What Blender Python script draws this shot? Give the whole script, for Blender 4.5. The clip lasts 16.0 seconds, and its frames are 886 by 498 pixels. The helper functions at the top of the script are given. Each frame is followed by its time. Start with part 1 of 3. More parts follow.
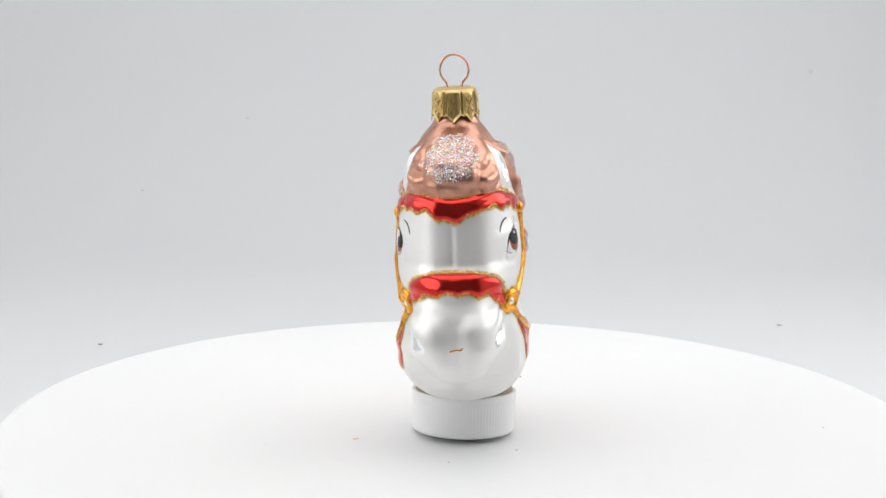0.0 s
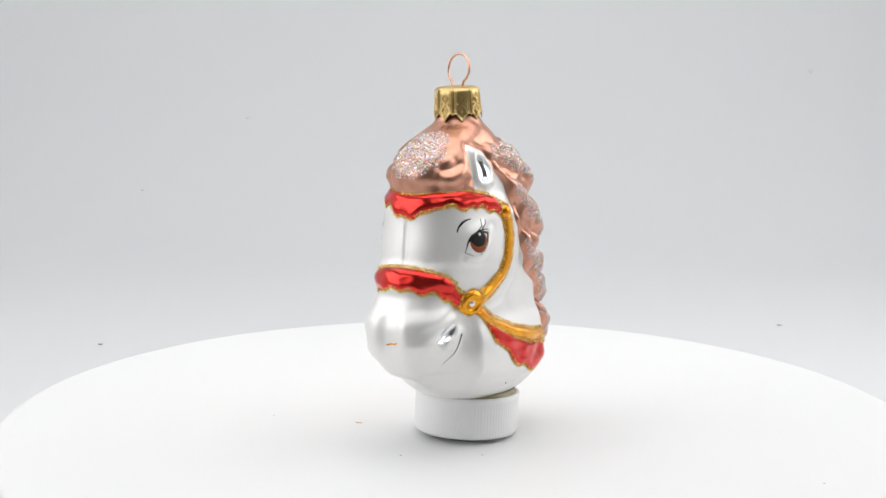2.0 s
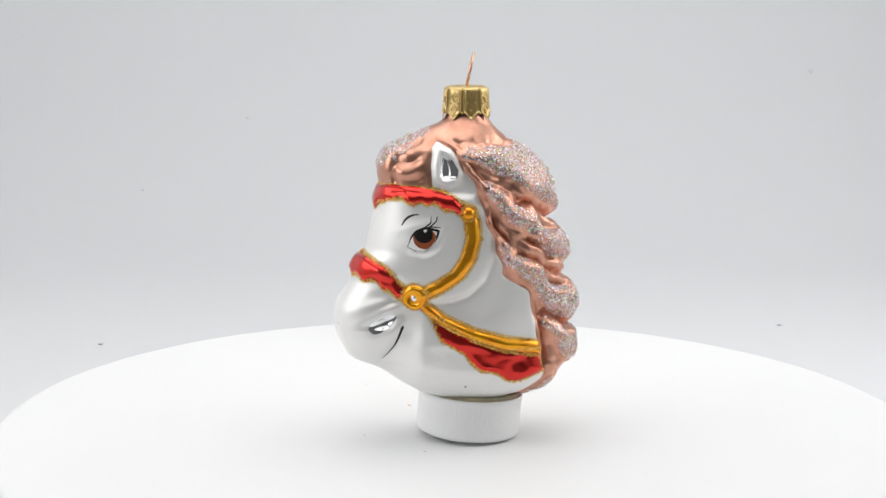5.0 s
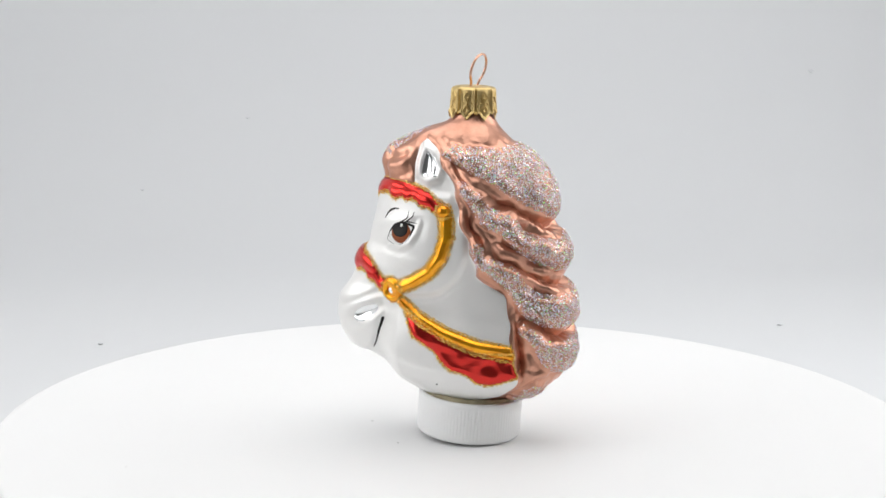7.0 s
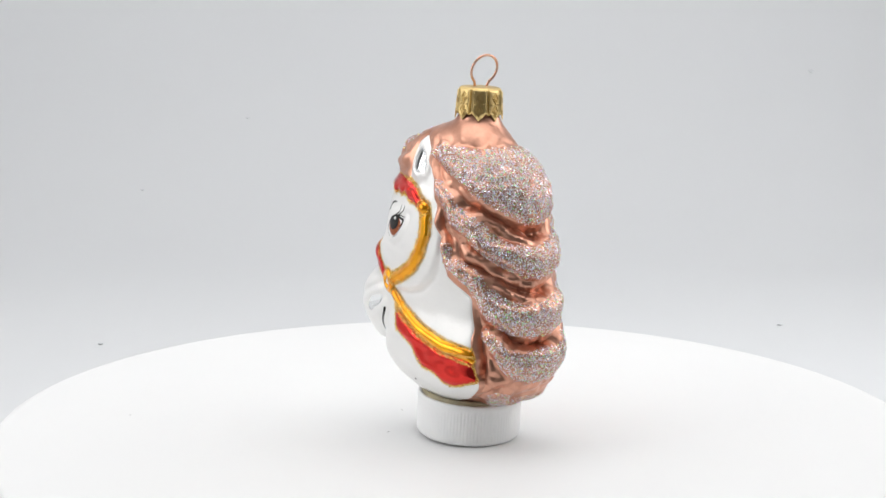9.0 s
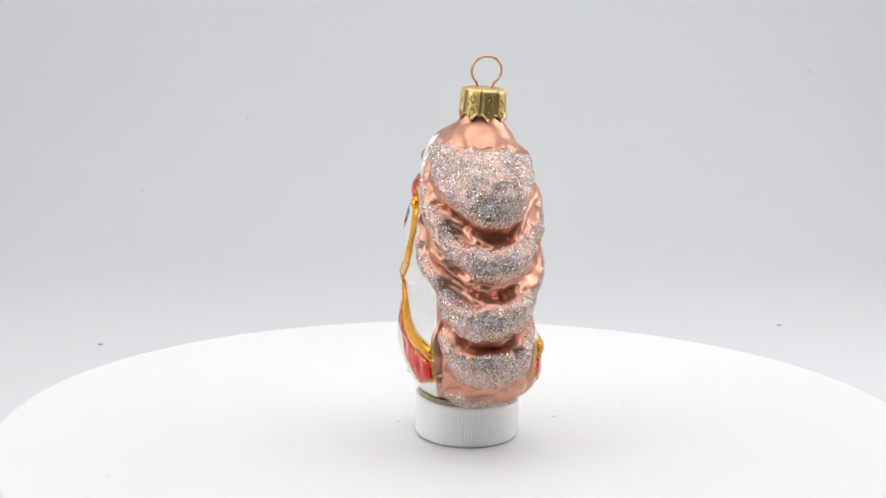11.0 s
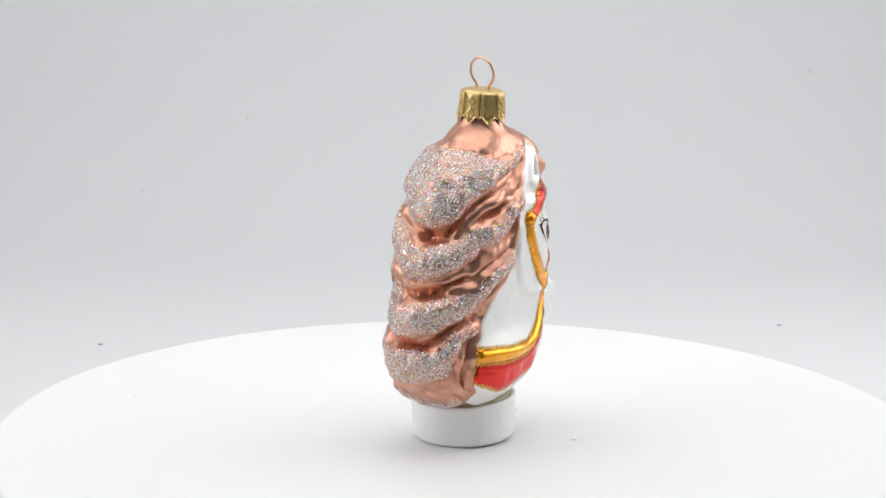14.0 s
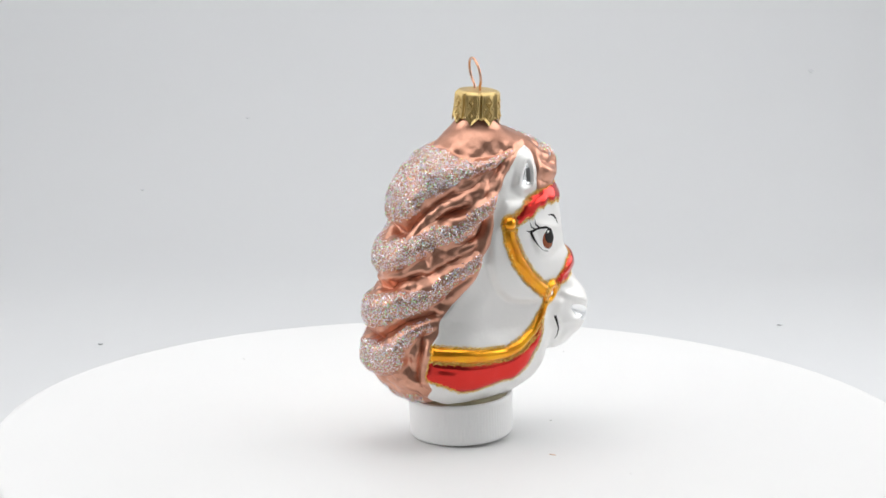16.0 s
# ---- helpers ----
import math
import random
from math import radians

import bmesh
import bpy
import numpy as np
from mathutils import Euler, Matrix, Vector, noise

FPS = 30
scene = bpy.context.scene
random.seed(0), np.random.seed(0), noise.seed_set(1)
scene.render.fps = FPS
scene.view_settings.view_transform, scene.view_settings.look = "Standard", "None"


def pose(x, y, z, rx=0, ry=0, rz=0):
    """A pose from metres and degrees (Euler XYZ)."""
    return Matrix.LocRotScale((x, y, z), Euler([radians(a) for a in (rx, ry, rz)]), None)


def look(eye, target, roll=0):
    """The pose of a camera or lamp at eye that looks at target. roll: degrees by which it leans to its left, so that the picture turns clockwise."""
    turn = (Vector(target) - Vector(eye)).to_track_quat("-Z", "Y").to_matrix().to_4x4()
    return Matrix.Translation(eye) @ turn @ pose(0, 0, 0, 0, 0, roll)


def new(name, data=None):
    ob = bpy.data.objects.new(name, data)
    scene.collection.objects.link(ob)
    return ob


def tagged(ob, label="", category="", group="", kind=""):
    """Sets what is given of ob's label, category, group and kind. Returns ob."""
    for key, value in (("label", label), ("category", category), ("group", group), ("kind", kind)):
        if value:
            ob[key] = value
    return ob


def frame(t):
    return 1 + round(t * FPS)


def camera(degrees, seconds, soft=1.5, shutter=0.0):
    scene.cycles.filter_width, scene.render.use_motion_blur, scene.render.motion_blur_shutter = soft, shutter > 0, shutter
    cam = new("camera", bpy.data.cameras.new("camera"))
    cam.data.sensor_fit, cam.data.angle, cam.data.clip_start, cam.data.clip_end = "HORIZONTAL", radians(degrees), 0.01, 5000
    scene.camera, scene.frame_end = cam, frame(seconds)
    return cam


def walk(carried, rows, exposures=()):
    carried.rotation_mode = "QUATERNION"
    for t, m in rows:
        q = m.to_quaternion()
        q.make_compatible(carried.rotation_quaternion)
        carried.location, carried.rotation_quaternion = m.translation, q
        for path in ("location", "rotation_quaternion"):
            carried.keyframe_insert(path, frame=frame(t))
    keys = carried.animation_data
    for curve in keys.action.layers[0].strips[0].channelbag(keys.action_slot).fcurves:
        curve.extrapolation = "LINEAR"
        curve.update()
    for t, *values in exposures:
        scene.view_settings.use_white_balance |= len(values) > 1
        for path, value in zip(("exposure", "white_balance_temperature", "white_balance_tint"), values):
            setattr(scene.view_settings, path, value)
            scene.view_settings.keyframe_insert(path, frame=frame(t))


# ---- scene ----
cam = camera(23.0, 16.0, 1.5)

MM = 0.001
RATE = 14.583          # degrees a second, clockwise from above
SECONDS = 16.0
walk(cam, [(0.0, look((-0.00682, -0.6032, 0.1829), (-0.00682, 0.0, 0.0541), 0.76)),
           (16.0, look((-0.00682, -0.6032, 0.1829), (-0.00682, 0.0, 0.0541), 0.76))],
     exposures=[(0.0, 0.0), (16.0, 0.0)])

# ---- world and lights ----
world = bpy.data.worlds.new("room_dark")
scene.world = world
world.use_nodes = True
world.node_tree.nodes["Background"].inputs[0].default_value = (0.9, 0.95, 1.0, 1)
world.node_tree.nodes["Background"].inputs[1].default_value = 0.15


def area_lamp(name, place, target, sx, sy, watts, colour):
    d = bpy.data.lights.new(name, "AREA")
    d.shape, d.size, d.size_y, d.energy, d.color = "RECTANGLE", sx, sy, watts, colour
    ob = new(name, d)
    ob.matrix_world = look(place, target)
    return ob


LED = (0.99, 0.99, 0.985)
area_lamp("roof_softbox", (0.0, 0.14, 0.525), (0.0, 0.14, 0.0), 0.62, 0.80, 2.4, LED)
area_lamp("west_softbox", (-0.415, -0.08, 0.17), (0.0, -0.02, 0.04), 0.46, 0.42, 1.25, LED)
area_lamp("east_softbox", (0.415, 0.12, 0.17), (0.0, 0.10, 0.03), 0.46, 0.42, 1.28, LED)
# Unseen fill lamp, added to brighten the dim room that the lacquer reflects.
area_lamp("room_fill_lamp", (0.0, -0.9, 1.68), (0.0, -0.9, 0.0), 1.2, 1.2, 6.0, LED)


# ---- materials ----
def material(name, base, rough=0.5, metal=0.0, coat=0.0, spec=0.5):
    m = bpy.data.materials.new(name)
    m.use_nodes = True
    b = m.node_tree.nodes["Principled BSDF"]
    b.inputs["Base Color"].default_value = (*base, 1)
    b.inputs["Roughness"].default_value = rough
    b.inputs["Metallic"].default_value = metal
    b.inputs["Coat Weight"].default_value = coat
    b.inputs["Specular IOR Level"].default_value = spec
    return m


def nd(m, kind, **values):
    n = m.node_tree.nodes.new(kind)
    for k, v in values.items():
        n.inputs[k.replace("_", " ")].default_value = v
    return n


def vary(m, scale, amount, second=None, rough_amount=0.0, bump=0.0, bump_scale=None):
    """Two-scale colour variation, roughness variation and fine relief in object space."""
    t = m.node_tree
    b = t.nodes["Principled BSDF"]
    co = t.nodes.new("ShaderNodeTexCoord")
    n1 = nd(m, "ShaderNodeTexNoise", Scale=scale, Detail=4.0, Roughness=0.6)
    t.links.new(co.outputs["Object"], n1.inputs["Vector"])
    base = tuple(b.inputs["Base Color"].default_value)
    other = (*second, 1) if second else tuple(c * 0.8 for c in base[:3]) + (1,)
    ramp = t.nodes.new("ShaderNodeMapRange")
    ramp.inputs["From Min"].default_value, ramp.inputs["From Max"].default_value = 0.35, 0.7
    ramp.inputs["To Max"].default_value = amount
    t.links.new(n1.outputs["Fac"], ramp.inputs["Value"])
    mix = t.nodes.new("ShaderNodeMix")
    mix.data_type = "RGBA"
    mix.inputs["A"].default_value, mix.inputs["B"].default_value = base, other
    t.links.new(ramp.outputs[0], mix.inputs["Factor"])
    t.links.new(mix.outputs["Result"], b.inputs["Base Color"])
    if rough_amount:
        n2 = nd(m, "ShaderNodeTexNoise", Scale=scale * 3.1, Detail=3.0)
        t.links.new(co.outputs["Object"], n2.inputs["Vector"])
        r = t.nodes.new("ShaderNodeMapRange")
        r0 = b.inputs["Roughness"].default_value
        r.inputs["To Min"].default_value, r.inputs["To Max"].default_value = r0 - rough_amount, r0 + rough_amount
        t.links.new(n2.outputs["Fac"], r.inputs["Value"])
        t.links.new(r.outputs[0], b.inputs["Roughness"])
    if bump:
        n3 = nd(m, "ShaderNodeTexNoise", Scale=bump_scale or scale * 6, Detail=5.0)
        t.links.new(co.outputs["Object"], n3.inputs["Vector"])
        bp = nd(m, "ShaderNodeBump", Strength=bump, Distance=0.0004)
        t.links.new(n3.outputs["Fac"], bp.inputs["Height"])
        t.links.new(bp.outputs[0], b.inputs["Normal"])
    return m


def flakes(name, colours, rough, metal):
    m = material(name, colours[0], rough, metal)
    t = m.node_tree
    g = t.nodes.new("ShaderNodeNewGeometry")
    r = t.nodes.new("ShaderNodeValToRGB")
    r.color_ramp.interpolation = "CONSTANT"
    e = r.color_ramp.elements
    while len(e) < len(colours):
        e.new(0.5)
    for k, c in enumerate(colours):
        e[k].position, e[k].color = k / len(colours), (*c, 1)
    t.links.new(g.outputs["Random Per Island"], r.inputs[0])
    t.links.new(r.outputs[0], t.nodes["Principled BSDF"].inputs["Base Color"])
    mul, frac, big, gloss = (t.nodes.new("ShaderNodeMath") for _ in range(4))
    mul.operation, frac.operation, big.operation, gloss.operation = "MULTIPLY", "FRACT", "GREATER_THAN", "MULTIPLY_ADD"
    mul.inputs[1].default_value, big.inputs[1].default_value = 37.3, 0.82
    gloss.inputs[1].default_value, gloss.inputs[2].default_value = 0.08 - rough, rough
    t.links.new(g.outputs["Random Per Island"], mul.inputs[0])
    t.links.new(mul.outputs[0], frac.inputs[0])
    t.links.new(frac.outputs[0], big.inputs[0])
    t.links.new(big.outputs[0], gloss.inputs[0])
    t.links.new(gloss.outputs[0], t.nodes["Principled BSDF"].inputs["Roughness"])
    shine = t.nodes.new("ShaderNodeMath")
    shine.operation = "MULTIPLY_ADD"
    shine.inputs[1].default_value, shine.inputs[2].default_value = 0.95 - metal, metal
    t.links.new(big.outputs[0], shine.inputs[0])
    t.links.new(shine.outputs[0], t.nodes["Principled BSDF"].inputs["Metallic"])
    return m


PEARL = vary(material("pearl_white_lacquer", (0.885, 0.875, 0.86), 0.48, 0.54, 0.08), 70, 0.3, (0.83, 0.83, 0.83), 0.06, 0.14, 700)
COPPER = vary(material("matte_copper_lacquer", (0.70, 0.365, 0.26), 0.32, 0.87), 160, 0.8, (0.46, 0.215, 0.145), 0.07, 0.12, 900)
RED = vary(material("red_mirror_lacquer", (0.69, 0.034, 0.026), 0.2, 0.88, 0.2), 120, 0.5, (0.62, 0.025, 0.02), 0.05, 0.05, 500)
AMBER = vary(material("amber_mirror_lacquer", (1.0, 0.47, 0.015), 0.18, 0.75, 0.2), 150, 0.85, (0.78, 0.23, 0.008), 0.04, 0.05, 500)
MIRROR = material("bare_silvered_glass", (0.86, 0.87, 0.88), 0.17, 1.0)
GOLD = vary(material("gold_tin", (0.68, 0.51, 0.23), 0.38, 1.0), 220, 0.6, (0.5, 0.36, 0.14), 0.08, 0.1, 900)
WIRE = material("copper_wire", (0.72, 0.42, 0.29), 0.25, 1.0)
PLASTIC = vary(material("white_plastic", (0.9, 0.9, 0.9), 0.42), 90, 0.3, (0.85, 0.85, 0.855), 0.05, 0.05, 700)
LINER = vary(material("olive_liner", (0.46, 0.40, 0.26), 0.5), 200, 0.8, (0.24, 0.2, 0.12))
EYE_WHITE = material("eye_white_paint", (0.86, 0.86, 0.85), 0.35, 0.0, 0.0, 0.3)
IRIS = vary(material("brown_iris_paint", (0.27, 0.07, 0.025), 0.35, 0.0, 0.0, 0.25), 420, 0.9, (0.36, 0.10, 0.035))
BLACK = material("black_paint", (0.012, 0.01, 0.01), 0.4, 0.0, 0.0, 0.2)
PLATTER = vary(material("white_platter_laminate", (0.785, 0.785, 0.785), 0.5), 9, 0.35, (0.76, 0.76, 0.765), 0.08, 0.03, 400)
SHEET = vary(material("white_backdrop_sheet", (0.70, 0.709, 0.723), 0.9, 0.0, 0.0, 0.1), 5, 0.3, (0.675, 0.685, 0.70), 0.0, 0.08, 300)
TENT = vary(material("white_tent_fabric", (0.86, 0.86, 0.86), 0.9, 0.0, 0.0, 0.1), 8, 0.3, (0.82, 0.82, 0.82))
ROOM = vary(material("grey_room_paint", (0.58, 0.58, 0.58), 0.8), 2, 0.4, (0.52, 0.52, 0.52))
GREY = material("grey_plastic", (0.4, 0.4, 0.4), 0.5)
CRUMB = material("orange_paint_chip", (0.70, 0.47, 0.36), 0.5)
LINT = material("grey_lint", (0.42, 0.41, 0.40), 0.9)
SPOT = material("pale_sensor_spot", (0.66, 0.67, 0.69), 0.9)
SILVER_GLITTER = flakes("iridescent_glitter", [(1.0, 0.97, 1.0), (0.90, 0.80, 1.0), (0.96, 0.86, 0.84), (1.0, 0.80, 0.92), (0.40, 1.0, 0.36), (1.0, 0.93, 1.0), (0.66, 0.94, 0.98), (1.0, 0.84, 0.80),
                                              (0.76, 0.80, 1.0), (1.0, 0.94, 0.36), (1.0, 0.94, 1.0), (0.88, 0.80, 0.94), (1.0, 1.0, 1.0), (0.78, 0.68, 1.0), (1.0, 0.88, 0.82)], 0.32, 0.02)
GOLD_GLITTER = flakes("gold_glitter", [(0.98, 0.64, 0.12), (0.80, 0.46, 0.06), (1.0, 0.82, 0.30), (0.50, 0.27, 0.04), (0.92, 0.56, 0.08)], 0.3, 0.3)


# ---- mesh helpers ----
def mesh_object(name, verts, faces, mat, smooth=True):
    me = bpy.data.meshes.new(name)
    me.from_pydata([tuple(v) for v in verts], [], [tuple(f) for f in faces])
    me.materials.append(mat)
    if smooth:
        me.polygons.foreach_set("use_smooth", [True] * len(me.polygons))
    me.update()
    return new(name, me)


def part(name, ob, parent, label="", kind=""):
    ob.name = name
    ob.parent = parent
    return tagged(ob, label, "", "", kind)


def lathe(name, rows, mat, seg=96, close_bottom=True, close_top=True, ripple=None):
    """Rows of (radius, z) turned round z; ripple(row, angle) adds to the radius."""
    verts, faces = [], []
    for i, (r, z) in enumerate(rows):
        for k in range(seg):
            a = 2 * math.pi * k / seg
            rr = r + (ripple(i, a) if ripple else 0)
            verts.append((rr * math.cos(a), rr * math.sin(a), z))
    for i in range(len(rows) - 1):
        for k in range(seg):
            k2 = (k + 1) % seg
            faces.append((i * seg + k, i * seg + k2, (i + 1) * seg + k2, (i + 1) * seg + k))
    if close_bottom:
        faces.append(tuple(range(seg))[::-1])
    if close_top:
        faces.append(tuple((len(rows) - 1) * seg + k for k in range(seg)))
    return mesh_object(name, verts, faces, mat)


def tube(name, points, radius, mat, sides=10, closed=False):
    n = len(points)
    verts, faces = [], []
    pts = [Vector(p) for p in points]
    up = Vector((1, 0, 0))
    for i, p in enumerate(pts):
        d = (pts[(i + 1) % n if closed else min(i + 1, n - 1)] - pts[i - 1 if closed else max(i - 1, 0)]).normalized()
        a = d.cross(up).normalized()
        b = d.cross(a).normalized()
        for k in range(sides):
            w = 2 * math.pi * k / sides
            verts.append(p + radius * (a * math.cos(w) + b * math.sin(w)))
    for i in range(n if closed else n - 1):
        for k in range(sides):
            j, k2 = (i + 1) % n, (k + 1) % sides
            faces.append((i * sides + k, i * sides + k2, j * sides + k2, j * sides + k))
    if not closed:
        faces += [tuple(range(sides))[::-1], tuple((n - 1) * sides + k for k in range(sides))]
    return mesh_object(name, verts, faces, mat)


# ---- the photo tent and the room ----
def backdrop():
    """One sheet: table level, a wide curve, then upright behind the turntable."""
    prof = [(-0.36, -0.062), (0.2, -0.062), (0.49, -0.062)]
    for k in range(1, 41):
        a = radians(90 * k / 40)
        prof.append((0.49 + 0.24 * math.sin(a), -0.062 + 0.24 * (1 - math.cos(a))))
    prof += [(0.73, 0.20), (0.73, 0.35), (0.73, 0.53)]
    nx = 40
    verts = []
    for y, z in prof:
        for i in range(nx + 1):
            x = -0.42 + 0.84 * i / nx
            verts.append((x, y + 0.0004 * math.sin(9 * x + 4 * z), z))
    faces = [(r * (nx + 1) + i, r * (nx + 1) + i + 1, (r + 1) * (nx + 1) + i + 1, (r + 1) * (nx + 1) + i)
             for r in range(len(prof) - 1) for i in range(nx)]
    ob = mesh_object("backdrop", verts, faces, SHEET)
    so = ob.modifiers.new("thickness", "SOLIDIFY")
    so.thickness, so.offset = 0.001, -1
    tagged(ob, "curved seamless white backdrop sheet behind the turntable", "backdrop", kind="structure")


def slab(name, lo, hi, mat, label, category):
    bm = bmesh.new()
    bmesh.ops.create_cube(bm, size=1, matrix=Matrix.LocRotScale([(a + b) / 2 for a, b in zip(lo, hi)], None, [b - a for a, b in zip(lo, hi)]))
    me = bpy.data.meshes.new(name)
    bm.to_mesh(me)
    bm.free()
    me.materials.append(mat)
    return tagged(new(name, me), label, category, kind="structure")


backdrop()
slab("wall_west", (-0.432, -0.30, -0.066), (-0.424, 0.74, 0.53), TENT, "white translucent side panel of a photo tent", "tent wall")
slab("wall_east", (0.424, -0.30, -0.066), (0.432, 0.74, 0.53), TENT, "white translucent side panel of a photo tent", "tent wall")
slab("ceiling", (-0.432, -0.30, 0.534), (0.432, 0.74, 0.542), TENT, "white fabric roof of a photo tent", "tent roof")
slab("table", (-0.8, -0.7, -0.11), (0.8, 0.85, -0.070), ROOM, "plain grey table top under the photo tent", "table")
slab("room_floor", (-1.6, -2.0, -0.86), (1.6, 1.0, -0.82), ROOM, "plain grey floor of the dim room", "floor")
slab("room_ceiling", (-1.6, -2.0, 1.7), (1.6, 1.0, 1.74), ROOM, "plain grey ceiling of the dim room", "ceiling")
slab("room_wall_south", (-1.6, -2.04, -0.86), (1.6, -2.0, 1.74), ROOM, "plain grey wall of the dim room", "wall")
slab("room_wall_north", (-1.6, 1.0, -0.86), (1.6, 1.04, 1.74), ROOM, "plain grey wall of the dim room", "wall")
slab("room_wall_west", (-1.64, -2.0, -0.86), (-1.6, 1.0, 1.74), ROOM, "plain grey wall of the dim room", "wall")
slab("room_wall_east", (1.6, -2.0, -0.86), (1.64, 1.0, 1.74), ROOM, "plain grey wall of the dim room", "wall")


# ---- turntable ----
def turntable():
    top = new("turntable")
    rows = [(0.06, -0.008), (0.1325, -0.008), (0.1348, -0.0068), (0.1358, -0.004), (0.1355, -0.0015), (0.1347, -0.0003), (0.1327, 0.0)]
    part("platter", lathe("platter", rows, PLATTER, 256), top, "white laminate disc with a rounded rim")
    part("base", lathe("base", [(0.085, -0.061), (0.088, -0.058), (0.086, -0.014), (0.075, -0.009), (0.02, -0.008)], GREY, 96), top, "grey drum foot")
    return tagged(top, "round white turntable with a smooth matte top", "turntable")


# ---- bottle cap used as a stand ----
def bottle_cap():
    cap = new("bottle_cap")
    m = MM
    n_ribs = 96

    def ribs(i, a):
        return 0.09 * m * (0.5 + 0.5 * math.cos(n_ribs * a)) if 3 <= i <= 6 else 0
    outer = [(13.4 * m, 0), (14.2 * m, 0.15 * m), (14.7 * m, 0.7 * m), (14.75 * m, 1.3 * m), (14.75 * m, 4 * m), (14.75 * m, 8 * m), (14.75 * m, 10.0 * m),
             (14.95 * m, 10.4 * m), (15.0 * m, 11.7 * m), (14.8 * m, 12.0 * m), (14.1 * m, 12.0 * m), (13.8 * m, 11.7 * m), (13.7 * m, 10.9 * m)]
    part("shell", lathe("shell", outer, PLASTIC, 576, True, False, ribs), cap, "white ribbed plastic shell")
    inner = [(13.75 * m, 11.2 * m), (13.9 * m, 12.4 * m), (13.4 * m, 13.1 * m), (12.4 * m, 12.9 * m), (11.2 * m, 11.2 * m), (10 * m, 9.4 * m), (2 * m, 8.4 * m)]
    part("liner", lathe("liner", inner, LINER, 120, False, True, lambda i, a: 0.22 * m * math.sin(7 * a + i) * math.sin(3 * a + 0.6 * i)), cap, "olive putty lining inside the cap")
    return tagged(cap, "upturned white ribbed plastic bottle cap on the turntable", "bottle cap")


# ---- the ornament: a moulded glass horse head ----
# profiles along the height z, in mm: forward edge, rear edge and half width
Z_FRONT = [-1, 0, 1.2, 2.6, 4.1, 6.9, 10.1, 12, 13, 14.8, 19.2, 23.7, 28.3, 32.4, 36.4, 39.7, 43.4, 45, 48.9, 54.5, 59, 63.5, 66, 70, 73.1, 75.7, 77.8, 79, 80, 81.2, 82.5, 90]
U_FRONT = [.5, 4.5, 8, 11, 14.5, 19.2, 23.5, 27.7, 31.2, 34.1, 36.1, 36.7, 36.3, 34.8, 32.6, 31.6, 29.8, 28.5, 27.8, 26.6, 25.9, 24.3, 24.5, 24.2, 21.8, 17.8, 12.8, 8.6, 6.6, 5.7, 5.1, 5]
Z_BACK = [-1, 0, 1.5, 3, 4.4, 6.7, 10.3, 13.8, 19.4, 23.7, 28.1, 33.6, 37.8, 44.2, 48.5, 52.7, 58.1, 63.5, 67.7, 71.8, 75, 76.7, 79, 80, 81.2, 82.5, 90]
U_BACK = [-.5, -6, -11.5, -16.4, -20.7, -25.4, -29, -30.8, -31.3, -31, -31.4, -30.6, -28.8, -28.8, -27.6, -25.4, -25, -23.6, -20.8, -16.6, -12.4, -9.8, -7.3, -6.4, -5.7, -5.1, -5]
Z_WIDE = [-1, 0, 2, 4.5, 8, 11.5, 18, 24, 28, 35, 40, 44, 52, 56, 62, 67.5, 73.5, 77, 79, 80, 81.2, 82.5, 90]
W_WIDE = [.5, 5, 9.6, 13.6, 16.1, 17.2, 17.4, 16.6, 15.8, 15.5, 15.6, 15.7, 15.4, 15.2, 14.8, 13.6, 11.7, 9.5, 7.3, 6.3, 5.7, 5.1, 5]
NZ, NT = 500, 780


def smooth_profile(zs, vs, z, sigma=0.8):
    fine = np.arange(-6, 96, 0.1)
    v = np.interp(fine, zs, vs)
    k = np.exp(-0.5 * (np.arange(-30, 31) * 0.1 / sigma) ** 2)
    return np.interp(z, fine, np.convolve(np.pad(v, 30, "edge"), k / k.sum(), "valid"))


def smoothstep(a, b, x):
    t = np.clip((x - a) / (b - a), 0, 1)
    return t * t * (3 - 2 * t)


def stroke(u, z, line):
    """Distance to an open line of (u, z) points and the share of the way along it."""
    best, along = np.full(u.shape, 1e9), np.zeros(u.shape)
    for k, ((ax, az), (bx, bz)) in enumerate(zip(line, line[1:])):
        dx, dz = bx - ax, bz - az
        t = np.clip(((u - ax) * dx + (z - az) * dz) / (dx * dx + dz * dz), 0, 1)
        d = np.hypot(u - ax - t * dx, z - az - t * dz)
        near = d < best
        best, along = np.where(near, d, best), np.where(near, (k + t) / (len(line) - 1), along)
    return best, along


def region(u, z, poly):
    """Signed distance to a closed outline, positive inside."""
    d, _ = stroke(u, z, poly + poly[:1])
    inside = np.zeros(u.shape, bool)
    for (ax, az), (bx, bz) in zip(poly, poly[1:] + poly[:1]):
        if az != bz:
            inside ^= ((az > z) != (bz > z)) & (u < (bx - ax) * (z - az) / (bz - az) + ax)
    return np.where(inside, d, -d)


def blob(u, z, cu, cz, su, sz, turn=0.0):
    c, s = math.cos(radians(turn)), math.sin(radians(turn))
    a, b = (u - cu) * c + (z - cz) * s, -(u - cu) * s + (z - cz) * c
    return np.exp(-0.5 * ((a / su) ** 2 + (b / sz) ** 2))


def ripples(p, scale, seed):
    q = p * scale + seed
    flat = q.reshape(-1, 3)
    return np.fromiter((noise.noise(v) for v in flat), float, len(flat)).reshape(p.shape[:2])


